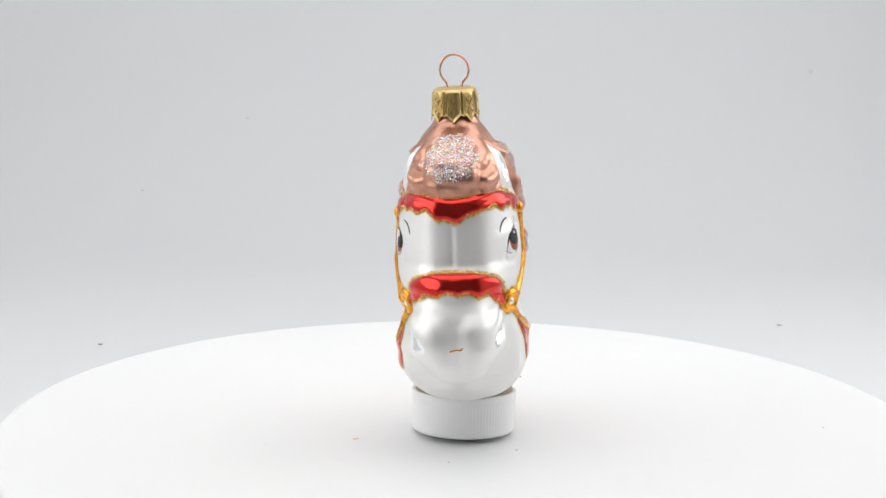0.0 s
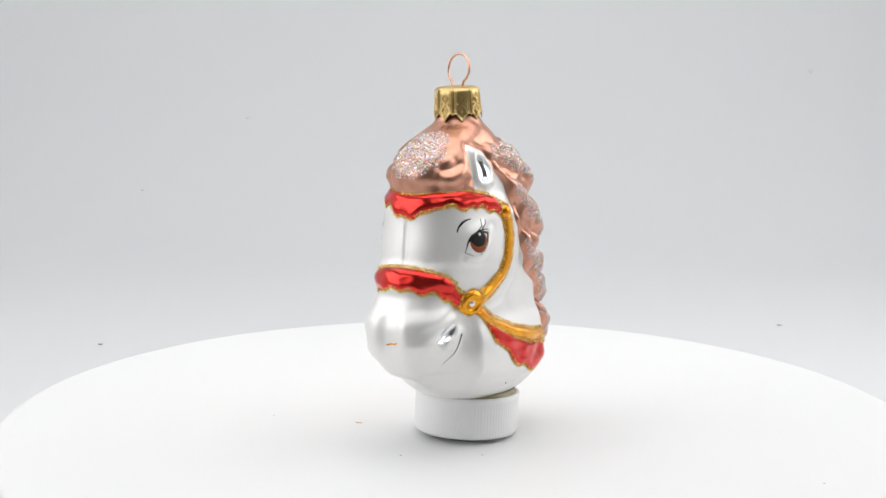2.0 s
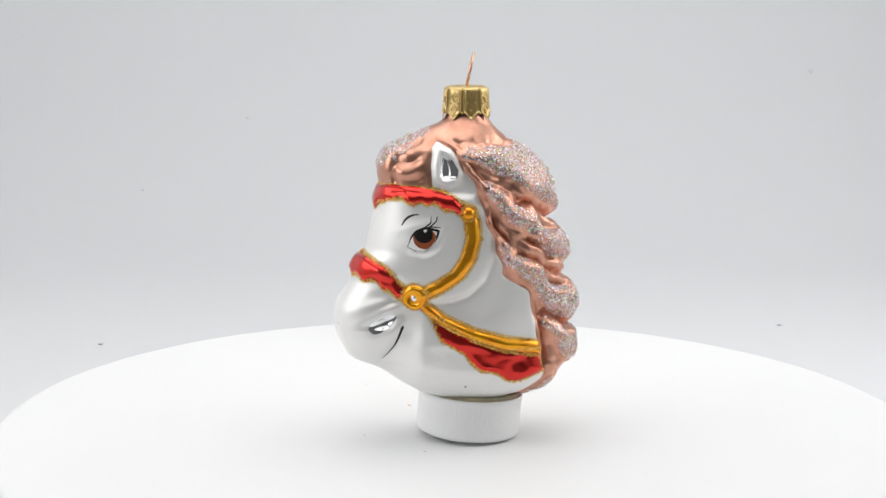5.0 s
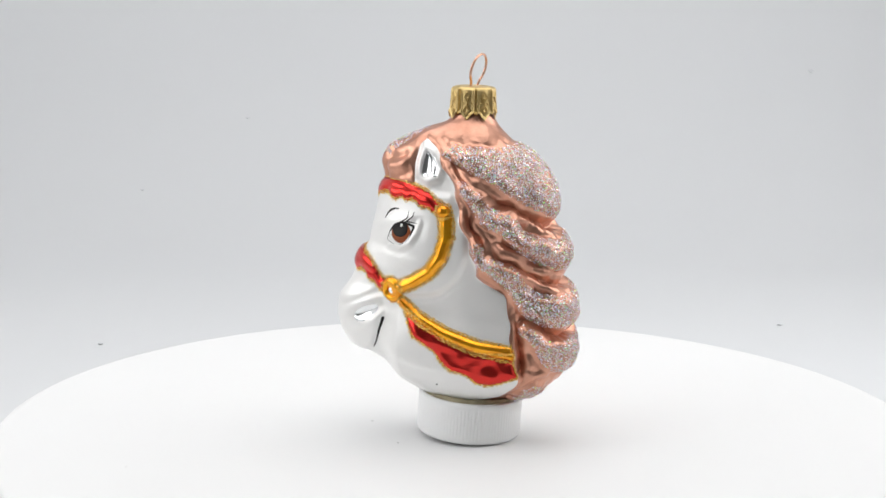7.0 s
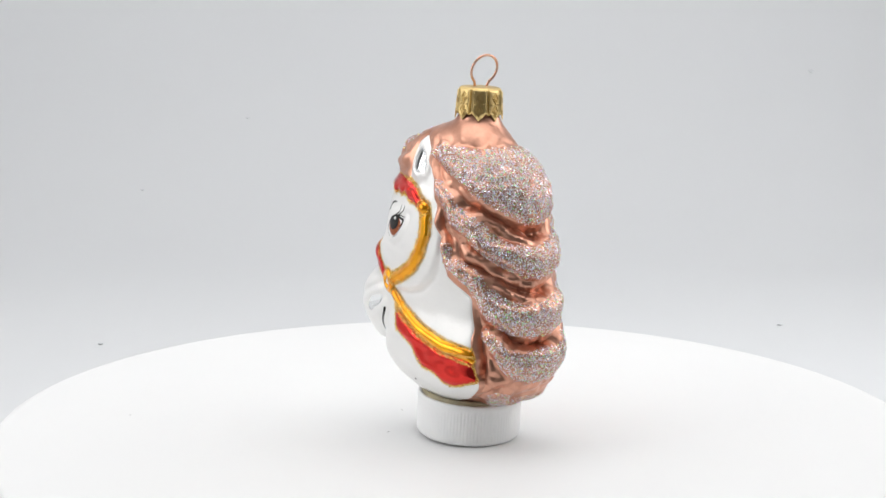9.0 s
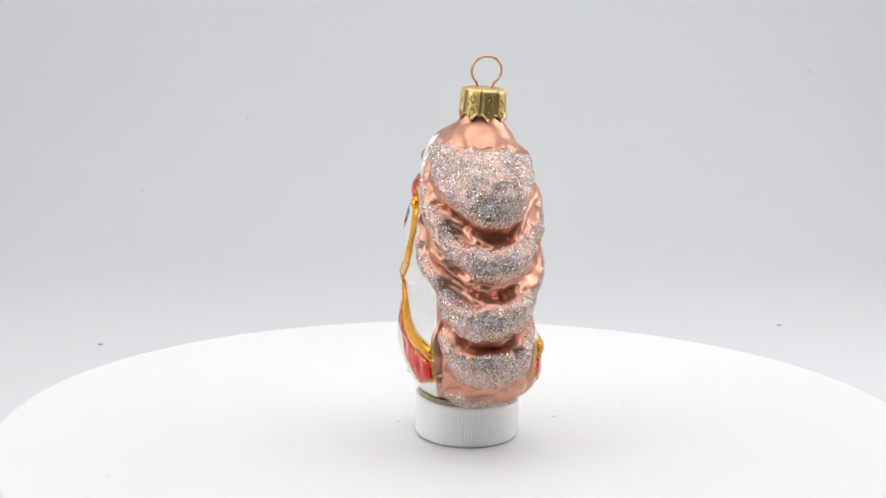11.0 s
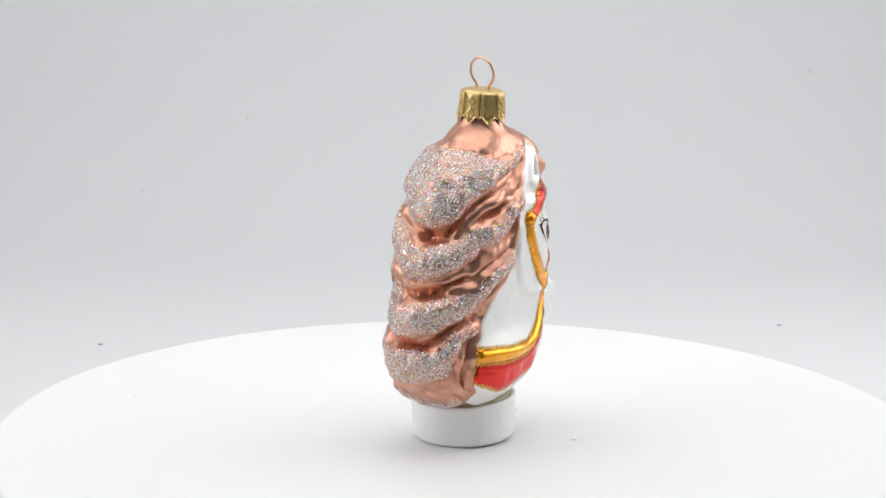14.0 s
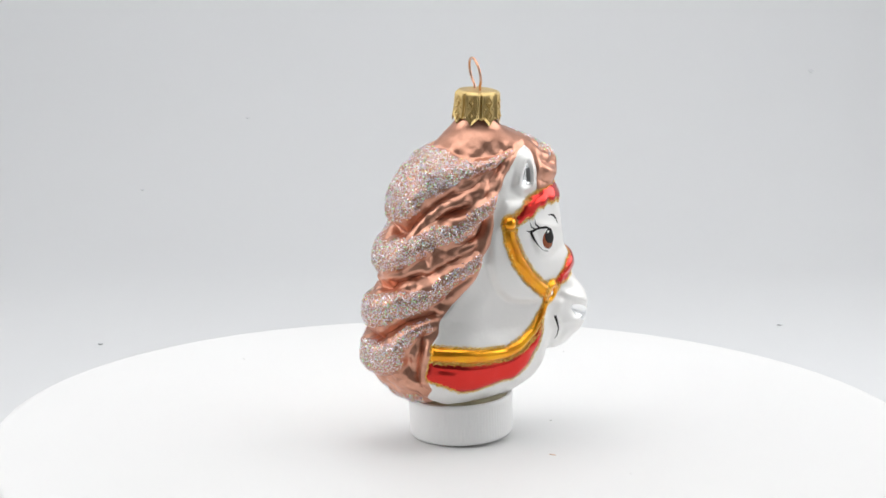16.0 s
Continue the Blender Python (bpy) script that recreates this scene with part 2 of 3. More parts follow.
def blurred(a, n):
    """A field smoothed over the ring grid."""
    for _ in range(n):
        a = (np.roll(a, 1, 1) + 2 * a + np.roll(a, -1, 1)) / 4
        p = np.pad(a, ((1, 1), (0, 0)), "edge")
        a = (p[:-2] + 2 * a + p[2:]) / 4
    return a


def ring_normals(g):
    dt = np.roll(g, -1, 1) - np.roll(g, 1, 1)
    dz = np.gradient(g, axis=0)
    n = np.cross(dt, dz)
    return n / np.maximum(np.linalg.norm(n, axis=2, keepdims=True), 1e-9)


# heights spaced evenly along the outline
_z = np.linspace(-1, 89, 3000)
_step = np.hypot(np.diff(_z), 0.5 * (np.abs(np.diff(smooth_profile(Z_FRONT, U_FRONT, _z))) + np.abs(np.diff(smooth_profile(Z_BACK, U_BACK, _z)))))
_arc = np.concatenate([[0], np.cumsum(_step)])
ZROW = np.interp(np.linspace(0, _arc[-1], NZ), _arc, _z)
PHI = 2 * np.pi * np.arange(NT) / NT
zf, zb, zw = smooth_profile(Z_FRONT, U_FRONT, ZROW), smooth_profile(Z_BACK, U_BACK, ZROW), smooth_profile(Z_WIDE, W_WIDE, ZROW)
C, S = np.cos(PHI)[None, :], np.sin(PHI)[None, :]
round_neck = smoothstep(72, 79, ZROW)[:, None]
low = smoothstep(9, 2, ZROW)[:, None]
muzzle = (smoothstep(17, 25, ZROW) * smoothstep(38, 32, ZROW))[:, None]
power = (2.25 + (np.where(S > 0, 0.18, 0.1) + np.where(S > 0, 0.75, 1.3) * muzzle) * smoothstep(-0.5, 0.5, C)) * (1 - np.maximum(round_neck, low)) + 2.0 * np.maximum(round_neck, low)
rad = 1 / (np.abs(C) ** power + np.abs(S) ** power) ** (1 / power)
mid, half = ((zf + zb) / 2)[:, None], ((zf - zb) / 2)[:, None]
ring_u = mid + half * C * rad
wide = zw[:, None] + (12.9 - zw[:, None]) * muzzle * smoothstep(15, 25, ring_u)
ball = 13.4 * np.sqrt(np.clip(1 - ((ZROW - 25.5) / 13.6) ** 2, 0.1, 1))[:, None]
chin = (smoothstep(4, 11, ZROW) * smoothstep(27, 23, ZROW))[:, None]
wide = wide + (np.minimum(ball, wide) - wide) * chin * smoothstep(15, 25, ring_u)
wide = wide * (1 - 0.035 * (S < 0) * smoothstep(6, 24, ring_u) * smoothstep(8, 16, ZROW)[:, None] * smoothstep(66, 58, ZROW)[:, None])
wide = wide * (1 + 0.045 * (S < 0) * smoothstep(12, 4, ring_u) * smoothstep(5, 11, ZROW)[:, None] * smoothstep(26, 18, ZROW)[:, None])
G = np.stack([ring_u, wide * S * rad, np.repeat(ZROW[:, None], NT, 1)], 2)
U, V, Z = G[..., 0].copy(), G[..., 1].copy(), G[..., 2].copy()
SIDE = np.sign(V) + (V == 0)
FRONT = smoothstep(11, 0, np.abs(V)) * (U > 5)
NORMAL = ring_normals(G)
PTS = G.copy()
# way round each ring from the middle of the back, positive on the flank seen first
_seg = np.linalg.norm(np.roll(G, -1, 1) - G, axis=2)
_run = np.concatenate([np.zeros((NZ, 1)), np.cumsum(_seg, 1)[:, :-1]], 1)
ARC = _run[:, NT // 2:NT // 2 + 1] - _run
rough_a, rough_b, rough_c = ripples(PTS, 0.2, 3.1), ripples(PTS, 0.7, 11.7), ripples(PTS, 0.33, 7.7)

# hair
HAIR_TOP = [(60, 63.2), (12.3, 63.2), (12.6, 69), (11.8, 74.2), (10.4, 75.7), (8, 74.9), (5.5, 73.4), (2, 72), (-70, 72), (-70, 100), (60, 100)]
HAIR_REAR = [(20, 82), (25.5, 77), (28, 73), (31.3, 68), (31.8, 61.5), (30.8, 52.5), (31, 45), (29.3, 39), (25.7, 36), (23.1, 34), (22.2, 29), (22, 23), (21.2, 15), (17, 8.6), (14, 5), (11, -4),
             (-10, -4), (-13.5, 6.5), (-17.5, 10), (-18.6, 19), (-19.2, 23), (-20.6, 28), (-23.2, 33.5), (-26.6, 38), (-30.4, 44.5), (-30, 52), (-29.8, 62), (-28.6, 70), (-24, 77), (-18, 82)]
LOCK_TOP = [(27, 71.8), (21.5, 73.6), (13.5, 73.2), (6, 74), (0, 74.3), (-5, 73.8), (-11, 72.4), (-17, 72), (-20, 72.8), (-23.2, 74.3), (-21.5, 71.4), (-17.9, 69.6), (-15.3, 67.9), (-13.4, 65),
            (-8.5, 62.6), (-7.5, 60), (-5.2, 57), (-0.3, 55.4), (4.3, 55.5), (8.4, 57.2), (13, 59.8), (17.4, 62.1), (21.1, 65.6), (23.5, 67.2), (24.8, 69.4)]
# each lock runs from one flank round the back to the other: line, thin end, broad middle
LOCKS = [([(28.4, 62.6), (26.4, 60.3), (24.7, 56.7), (22.5, 54.8), (18.2, 52.9), (16.4, 49.7), (13.4, 47.3), (8.7, 45.6), (2, 44.7), (-1.8, 45.7), (-7.4, 48.1), (-11.1, 50.1), (-13.9, 53), (-19, 53.4),
           (-21.6, 55.3), (-24.2, 58.8), (-28, 61.9)], 1.35, 3.7),
         ([(29, 46.4), (28, 42.8), (23.6, 40.9), (20.2, 38.8), (18.4, 35.4), (16, 31.8), (11.8, 29.8), (7, 29.2), (2, 29.3), (-2.8, 31), (-8.2, 33), (-13.8, 34.7), (-17.2, 37.6), (-19.5, 41),
           (-25.6, 44.2), (-28, 46)], 1.25, 4.0),
         ([(17.8, 24.2), (15.4, 22.1), (12.5, 18.7), (8.5, 16.5), (3, 16), (-2.3, 16.6), (-7.5, 18.4), (-9.8, 22.3), (-12.4, 25.9), (-17.6, 27.9)], 1.0, 4.2),
         ([(10.5, 7.2), (5, 4.6), (0, 3.9), (-5, 4.4), (-9.5, 6.6)], 0.9, 1.5)]
# furrows combed between the locks
FURROWS = [[(24.9, 50), (24.4, 43.8), (19, 42.3), (14.9, 39.9), (10.9, 38.3), (4, 36.6), (-2, 37.6), (-8.1, 39.7), (-14.6, 41.4), (-19.8, 45.6), (-26.8, 48.6)],
           [(23.8, 63.4), (20.5, 59.6), (16.7, 58.5), (12, 56), (7.5, 53.6), (1.5, 52.4), (-4, 53), (-6.6, 55.5), (-10.2, 60), (-15.6, 63.8), (-20.7, 66.2)],
           [(18.6, 22.6), (19.4, 25.8), (17.8, 27.6), (14.7, 27), (11.2, 24.4), (8.8, 22.6), (3, 22), (-2.5, 22.4), (-7, 25.4), (-12.2, 28.6), (-19, 30.6)],
           [(20.5, 31), (19.8, 24), (18.9, 16), (15.5, 8.6)],
           [(-16.6, 25), (-15.6, 17), (-14.6, 10.5)],
           [(29, 58), (28.6, 52), (26.8, 47)],
           [(-27.6, 58), (-26.4, 53), (-22.4, 50)],
           [(22.5, 49), (17, 46), (12, 42.6), (6, 41.4)],
           [(-22, 61), (-17.4, 58.8), (-12.6, 56.6)],
           [(16.6, 35.4), (12.4, 34), (7.6, 33.8)]]
WS = ARC + 0.7 * rough_a + 0.25 * rough_b
WZ = Z + 0.6 * np.roll(rough_a, 125, 1) + 0.25 * np.roll(rough_b, 60, 1)
F_HAIR = np.maximum(region(U, Z, HAIR_TOP), region(ARC + 0.35 * np.sin(Z * 0.8) + 0.4 * rough_a, Z, HAIR_REAR))
F_HAIR = np.minimum(F_HAIR, 83.5 - Z)
F_LOCKS = region(WS, WZ, LOCK_TOP)
for line, thin, wide in LOCKS:
    d, along = stroke(WS, WZ, line)
    F_LOCKS = np.maximum(F_LOCKS, thin + (wide - thin) * np.sin(np.pi * along) ** 2.3 - d)
F_FORELOCK = 6.6 - np.hypot(V * 0.95, (Z - 73) * 1.25) + 1.0 * rough_b
F_FORELOCK = np.where(U > 11, F_FORELOCK, -5)

# carved relief, in mm along the surface's own direction
CHEEK = [(-3.6, 54), (-4.6, 45), (-1.6, 37.6), (3.7, 33.4), (10, 32), (17, 32.5), (22, 38), (70, 43), (70, 62), (1, 61)]
MOUTH = [(20.6, 25.8), (21.1, 23.8), (22.5, 19.6), (24.8, 15.4), (27.2, 13.4), (30, 12.2)]
MOUTH_OTHER = [(22.4, 26), (24, 23.2), (25.1, 20.6), (25.6, 18), (27, 15.6), (29.7, 14.4)]
EAR = {1: [(10.8, 75), (11.8, 69), (11.7, 65.4), (8, 63.2), (5, 64.6), (4.0, 66.9), (4.6, 70), (7.2, 73.3)], -1: [(11.3, 74.6), (8, 72.8), (5.6, 69.6), (3.8, 65.2), (7, 63.2), (11.7, 64.7), (11.7, 70)]}
INNER_EAR = {1: [(9.5, 72.6), (10.3, 69), (10.4, 66.4), (9.6, 65.2), (7.6, 65.7), (5.6, 65.4), (5, 67.8), (6.5, 70.7), (8.2, 72)], -1: [(9.3, 71.8), (7.6, 68.6), (6.6, 65.8), (8.6, 65.2), (10.2, 65.6), (10.3, 69.4)]}
F_EAR = np.where(SIDE > 0, region(U, Z, EAR[1]), region(U, Z, EAR[-1]))
F_INNER_EAR = np.where(SIDE > 0, region(U, Z, INNER_EAR[1]), region(U, Z, INNER_EAR[-1]))
d_flap, _ = stroke(U, Z, [(8.2, 72), (7.4, 70), (6.9, 68), (7.2, 66)])
side_face = smoothstep(3, 9, np.abs(V))
relief = 0.16 * rough_a + 0.05 * rough_c
relief += smoothstep(1, 13, np.abs(V)) * (1.1 * smoothstep(-0.9, 1.0, region(U, Z, CHEEK)) + 0.8 * blob(U, Z, 5, 44, 9, 7) - 0.5 * blob(U, Z, 24, 34.5, 9, 3.0))
d_jaw, _ = stroke(U, Z, [(-4.6, 50), (-4, 42.4), (-1.6, 37.2), (2.7, 33), (6.6, 31.6), (12, 31.6)])
relief += smoothstep(4, 10, np.abs(V)) * (-0.45 * np.exp(-(d_jaw / 0.7) ** 2))
d_mouth = np.where(SIDE > 0, stroke(U, Z, MOUTH)[0], stroke(U, Z, MOUTH_OTHER)[0])
MUZZLE = MOUTH + [(60, 10), (60, 33), (24, 33)]
lip_face = smoothstep(1, 5, np.abs(V))
relief += lip_face * 1.0 * smoothstep(-0.4, 0.7, region(U, Z, MUZZLE)) * smoothstep(34, 29, Z)
relief += -0.75 * lip_face * np.exp(-((d_mouth + 0.2) / 0.6) ** 2)
relief += side_face * (0.2 * blob(U, Z, 29.5, 21, 4.5, 6) + 0.5 * (SIDE < 0) * blob(U, Z, 32, 23, 3.6, 5) - 0.9 * blob(U, Z, 18.5, 27, 2.2, 4.5))
NU = U - 4.8 * (SIDE < 0)
relief += np.where(SIDE > 0, 0.8, 0.6) * side_face * (-2.2 * blob(NU, Z, 26.1, 25.5, 3.4, 1.6, -31) + 0.9 * blob(NU, Z, 26, 28.6, 4.4, 0.8, -28) + 0.5 * blob(U, Z, 27, 31.2, 4.8, 0.7, -24)
                       - 0.5 * blob(U, Z, 26.4, 30, 4.8, 0.55, -26) + 0.7 * blob(NU, Z, 25.4, 23.2, 3.4, 0.8, -31) - 0.5 * blob(U, Z, 22.2, 31.6, 2.6, 0.6, -20))
relief += side_face * (0.9 * blob(U, Z, 14.6, 48.3, 3.6, 3.0) + 0.4 * blob(U, Z, 15, 53.2, 5, 0.8, -15) - 0.35 * blob(U, Z, 14.6, 44.2, 4.5, 0.9, 8))
d_lid, _ = stroke(U, Z, [(9.6, 52.6), (10.4, 49.6), (12, 46.8), (14.8, 45.2), (18.2, 45.6)])
relief += side_face * (0.35 * np.exp(-((d_lid - 0.2) / 0.5) ** 2) - 0.3 * np.exp(-((d_lid - 1.3) / 0.6) ** 2))
relief += side_face * (1.0 * smoothstep(-0.7, 1.0, F_EAR) - 1.5 * smoothstep(-0.3, 0.6, F_INNER_EAR) + (SIDE > 0) * (F_INNER_EAR > 0) * (0.6 * np.exp(-(d_flap / 0.5) ** 2) + 0.5 * smoothstep(8, 6.4, U)))
relief += -0.35 * np.exp(-(V / 0.8) ** 2) * smoothstep(43, 46, Z) * smoothstep(58, 55, Z) * (U > 0)
relief += 0.9 * FRONT * smoothstep(36, 38, Z) * smoothstep(43.5, 42, Z)
relief += 1.1 * (SIDE < 0) * side_face * blob(U, Z, -13, 17, 8, 11)
relief += side_face * (0.6 * smoothstep(17.5, 20, Z) * smoothstep(27, 20, Z) * smoothstep(17, 11, U))
hair_in = smoothstep(-0.3, 1.6, F_HAIR)
locks_in = np.sqrt(smoothstep(-1.3, 2.6, F_LOCKS))
relief = blurred(relief, 5)
rear = smoothstep(12, 8, U)
furrow, bank = np.zeros(U.shape), np.zeros(U.shape)
for line in FURROWS:
    d, along = stroke(WS, WZ, line)
    taper = np.sin(np.pi * np.clip(along, 0.04, 0.96)) ** 0.5
    furrow = np.maximum(furrow, taper * np.exp(-(d / (0.85 + 0.5 * rough_c)) ** 2))
    bank = np.maximum(bank, taper * np.exp(-((d - 1.9) / 0.8) ** 2))
flank = smoothstep(16, 22, np.abs(ARC))
proud = smoothstep(12, 18, np.abs(ARC)) * smoothstep(34, 40, Z) * (0.4 * smoothstep(70, 62, Z) + 0.6 * smoothstep(77, 70, Z))
hem = 0.55 * np.exp(-((F_HAIR - 1.7) / 0.8) ** 2) - 0.55 * np.exp(-((F_HAIR - 3.7) / 0.8) ** 2)
combed = 0.07 * np.cos(2 * np.pi * (F_LOCKS + 0.8 * rough_c) / 2.6) * (1 - locks_in) + (0.8 - 0.3 * locks_in) * rough_c + 0.25 * rough_b
relief += hair_in * (2.0 * locks_in - 1.15 - 2.0 * furrow * (1 - 0.6 * locks_in) + 0.4 * bank + (1.6 + 0.5 * (SIDE > 0)) * proud + hem * flank * (1 - locks_in) + combed) * (1 - round_neck) * smoothstep(-1, 3, Z) * rear
for cs, cz, ws, wz in [(1.2, 53, 3.2, 1.2), (-2.4, 37.5, 2.8, 1.4), (0.6, 22.4, 3.2, 1.1), (12.6, 51.5, 2.0, 1.4), (14.6, 43, 2.8, 1.5), (12.6, 35.6, 2.4, 1.4), (18.6, 15, 0.9, 2.4), (-20.6, 30.4, 2.2, 0.8),
                       (-13.4, 16.2, 0.9, 2.0), (-18.4, 59.6, 2.2, 0.9), (19.6, 58.6, 2.0, 0.8)]:
    relief += -1.7 * hair_in * blob(ARC, Z, cs, cz, ws, wz)
# forelock: a domed roll in front with a curl hollowed into each side
fore = hair_in * (1 - rear) * (1 - round_neck)
roll = smoothstep(0, 3, region(U, Z, [(26.5, 64.2), (13.6, 64.2), (14, 70), (19, 75.4), (27, 74)]))
d_curl, _ = stroke(U, Z, [(22.2, 69.6), (20.8, 67.6), (19, 67), (16.6, 68.3), (14.2, 71)])
relief += fore * (0.7 * roll + 0.35 * rough_c + side_face * (-1.5 * blob(U, Z, 18.4, 70.1, 2.6, 0.9, -14) - 0.9 * blob(U, Z, 15.8, 65.8, 1.4, 0.9, -30) + 0.5 * np.exp(-(d_curl / 0.9) ** 2)))
relief += fore * (-0.9 * np.exp(-((np.abs(V) - 7.6 + 0.05 * (Z - 68)) / 1.1) ** 2) - 0.4 * np.exp(-((Z - 67 + 0.12 * V + 0.8 * rough_c) / 1.3) ** 2) * smoothstep(8, 5, np.abs(V))) * (U > 14)
relief = blurred(relief, 7)
G += NORMAL * relief[..., None]
NORMAL = ring_normals(G)


def patch(name, field, mat, height=0.5, edge=0.6, sink=0.06, wrinkle=0.0):
    """The part of the glass where field > 0, lifted off it with a rounded border."""
    ids, verts, faces = {}, [], []
    lifted = G + NORMAL * (-sink + (height + sink) * np.sqrt(smoothstep(0, edge, field)) + wrinkle * (1.3 * rough_a + 0.5 * rough_c) * smoothstep(0, 2 * edge, field))[..., None]

    def corner(i, j):
        if (i, j) not in ids:
            ids[i, j] = len(verts)
            verts.append(lifted[i, j] * MM)
        return ids[i, j]

    def cut(p, q):
        key = (p, q) if p < q else (q, p)
        if key not in ids:
            a, b = field[key[0]], field[key[1]]
            t = a / (a - b)
            ids[key] = len(verts)
            verts.append((G[key[0]] * (1 - t) + G[key[1]] * t - sink * NORMAL[key[0]]) * MM)
        return ids[key]
    pos = field > 0
    nxt = np.roll(pos, -1, 1)
    count = pos[:-1].astype(int) + nxt[:-1] + pos[1:] + nxt[1:]
    for i, j in zip(*np.nonzero(count)):
        i, j = int(i), int(j)
        loop = [(i, j), (i, (j + 1) % NT), (i + 1, (j + 1) % NT), (i + 1, j)]
        if count[i, j] == 4:
            faces.append([corner(*p) for p in loop])
            continue
        f = []
        for p, q in zip(loop, loop[1:] + loop[:1]):
            if pos[p]:
                f.append(corner(*p))
            if pos[p] != pos[q]:
                f.append(cut(p, q))
        if len(f) > 2:
            faces.append(f)
    return mesh_object(name, verts, faces, mat)


def on_side(field, s):
    return np.minimum(field, V * s - 0.5)


def surface_point(u, z, s):
    d = np.where(V * s > 0, (U - u) ** 2 + (Z - z) ** 2, 1e9)
    i, j = np.unravel_index(np.argmin(d), d.shape)
    return Vector(G[i, j]) * MM, Vector(NORMAL[i, j])


# harness outlines, one set per flank where they differ
ZD = Z + 2.0 * FRONT
SCALLOP = 0.35 * np.sin(U * 1.5) + 0.4 * np.sin(V * 1.15)
F_BROW = region(U, ZD + SCALLOP * (ZD < 61.5), [(60, 64.4), (24, 64.6), (15, 63.8), (9.4, 62.3), (5.3, 59.6), (3, 57.6), (3.4, 55.2), (8.1, 56.4), (12.5, 58.7), (18, 59.2), (24, 60), (60, 60)]) + 0.9 * FRONT
F_NOSE = region(U, Z - 0.6 * FRONT + SCALLOP * (Z < 39), [(60, 43.3), (29, 43.3), (25, 41.3), (22, 38.2), (20, 35.4), (19.5, 33), (22, 32.8), (24.6, 34.5), (27.6, 36.3), (30, 37.2), (60, 37.2)])
d_cheek, a_cheek = stroke(U, Z, [(2.7, 56), (1.9, 53.5), (1.6, 49.3), (3.2, 43.7), (6.2, 39.3), (11, 36), (15.5, 33.8)])
d_other, a_other = stroke(U, Z, [(1.6, 55.6), (2.0, 51), (4.6, 45), (9, 39.6), (13.8, 35.6), (18, 33)])
F_CHEEK = 2.15 - 0.4 * np.where(SIDE > 0, a_cheek, a_other) - np.where(SIDE > 0, d_cheek, d_other)
COLLAR = {1: ([(15.6, 31), (9.9, 26.4), (1.8, 22.4), (-7.9, 19.2), (-17, 17.6), (-25, 17.4)],
              [(15.6, 30), (13.0, 26), (12.0, 23.2), (10.8, 20.8), (7.1, 18.6), (4.2, 17.0), (2.5, 14.5), (-.4, 11.8), (-4.8, 11.2), (-8, 8.8), (-11.2, 8.3), (-15.2, 9.3), (-24, 13),
               (-24, 17.5), (-7.9, 17.8), (1, 20.6), (8, 25)]),
          -1: ([(17.5, 31), (11.5, 23.6), (6, 20.2), (1.6, 18.7), (-7.6, 18.8), (-20.4, 20.2), (-26, 21)],
               [(16.5, 29), (15, 22.6), (10.4, 14), (5, 10.6), (1, 10.8), (-3, 9.9), (-8, 9), (-12, 9.2), (-25, 14), (-25, 19), (-7.6, 17), (1.6, 17.2), (6, 18.6), (12, 23.5)])}
F_WHITE = 0.3 - F_HAIR
COLLAR_FIELDS = {}
for s, (line, poly) in COLLAR.items():
    d, along = stroke(U, Z, line)
    COLLAR_FIELDS[s] = (np.minimum(1.35 + 0.95 * along - d, F_WHITE), np.minimum(blurred(region(U, Z, poly), 12), F_WHITE))
EYES = {1: ([(18.9, 47.2), (17.9, 49.8), (16.6, 51.5), (14.8, 52.3), (12.6, 52), (11.2, 51.6), (11.9, 49), (13, 47.3), (14.8, 46.2), (16.8, 46.2)], (14.6, 49.6), (14.9, 50.7), (14.5, 51.7), 3.15),
        -1: ([(9.0, 52.5), (12, 53.1), (14.4, 52.9), (16.2, 51.9), (17.3, 49.8), (16.6, 47.4), (14.9, 46.2), (12.6, 47.2), (11, 48.8), (9.8, 50.6)], (15.4, 49.5), (15.7, 50.4), (14.9, 51.7), 2.85)}
LASHES = {1: ([(14.9, 52.4), (13.1, 53.8), (12.9, 55.7)], [(13.5, 52.6), (11.6, 54.3), (11.3, 55.7)], [(14.6, 52.5), (12.5, 52.8), (10.2, 52.5)]),
          -1: ([(12.4, 53), (10.6, 54.4), (10.4, 56)], [(11, 52.8), (9.2, 53.8), (8.6, 55.2)], [(9.6, 52.5), (8.4, 52.6), (7.4, 53)])}


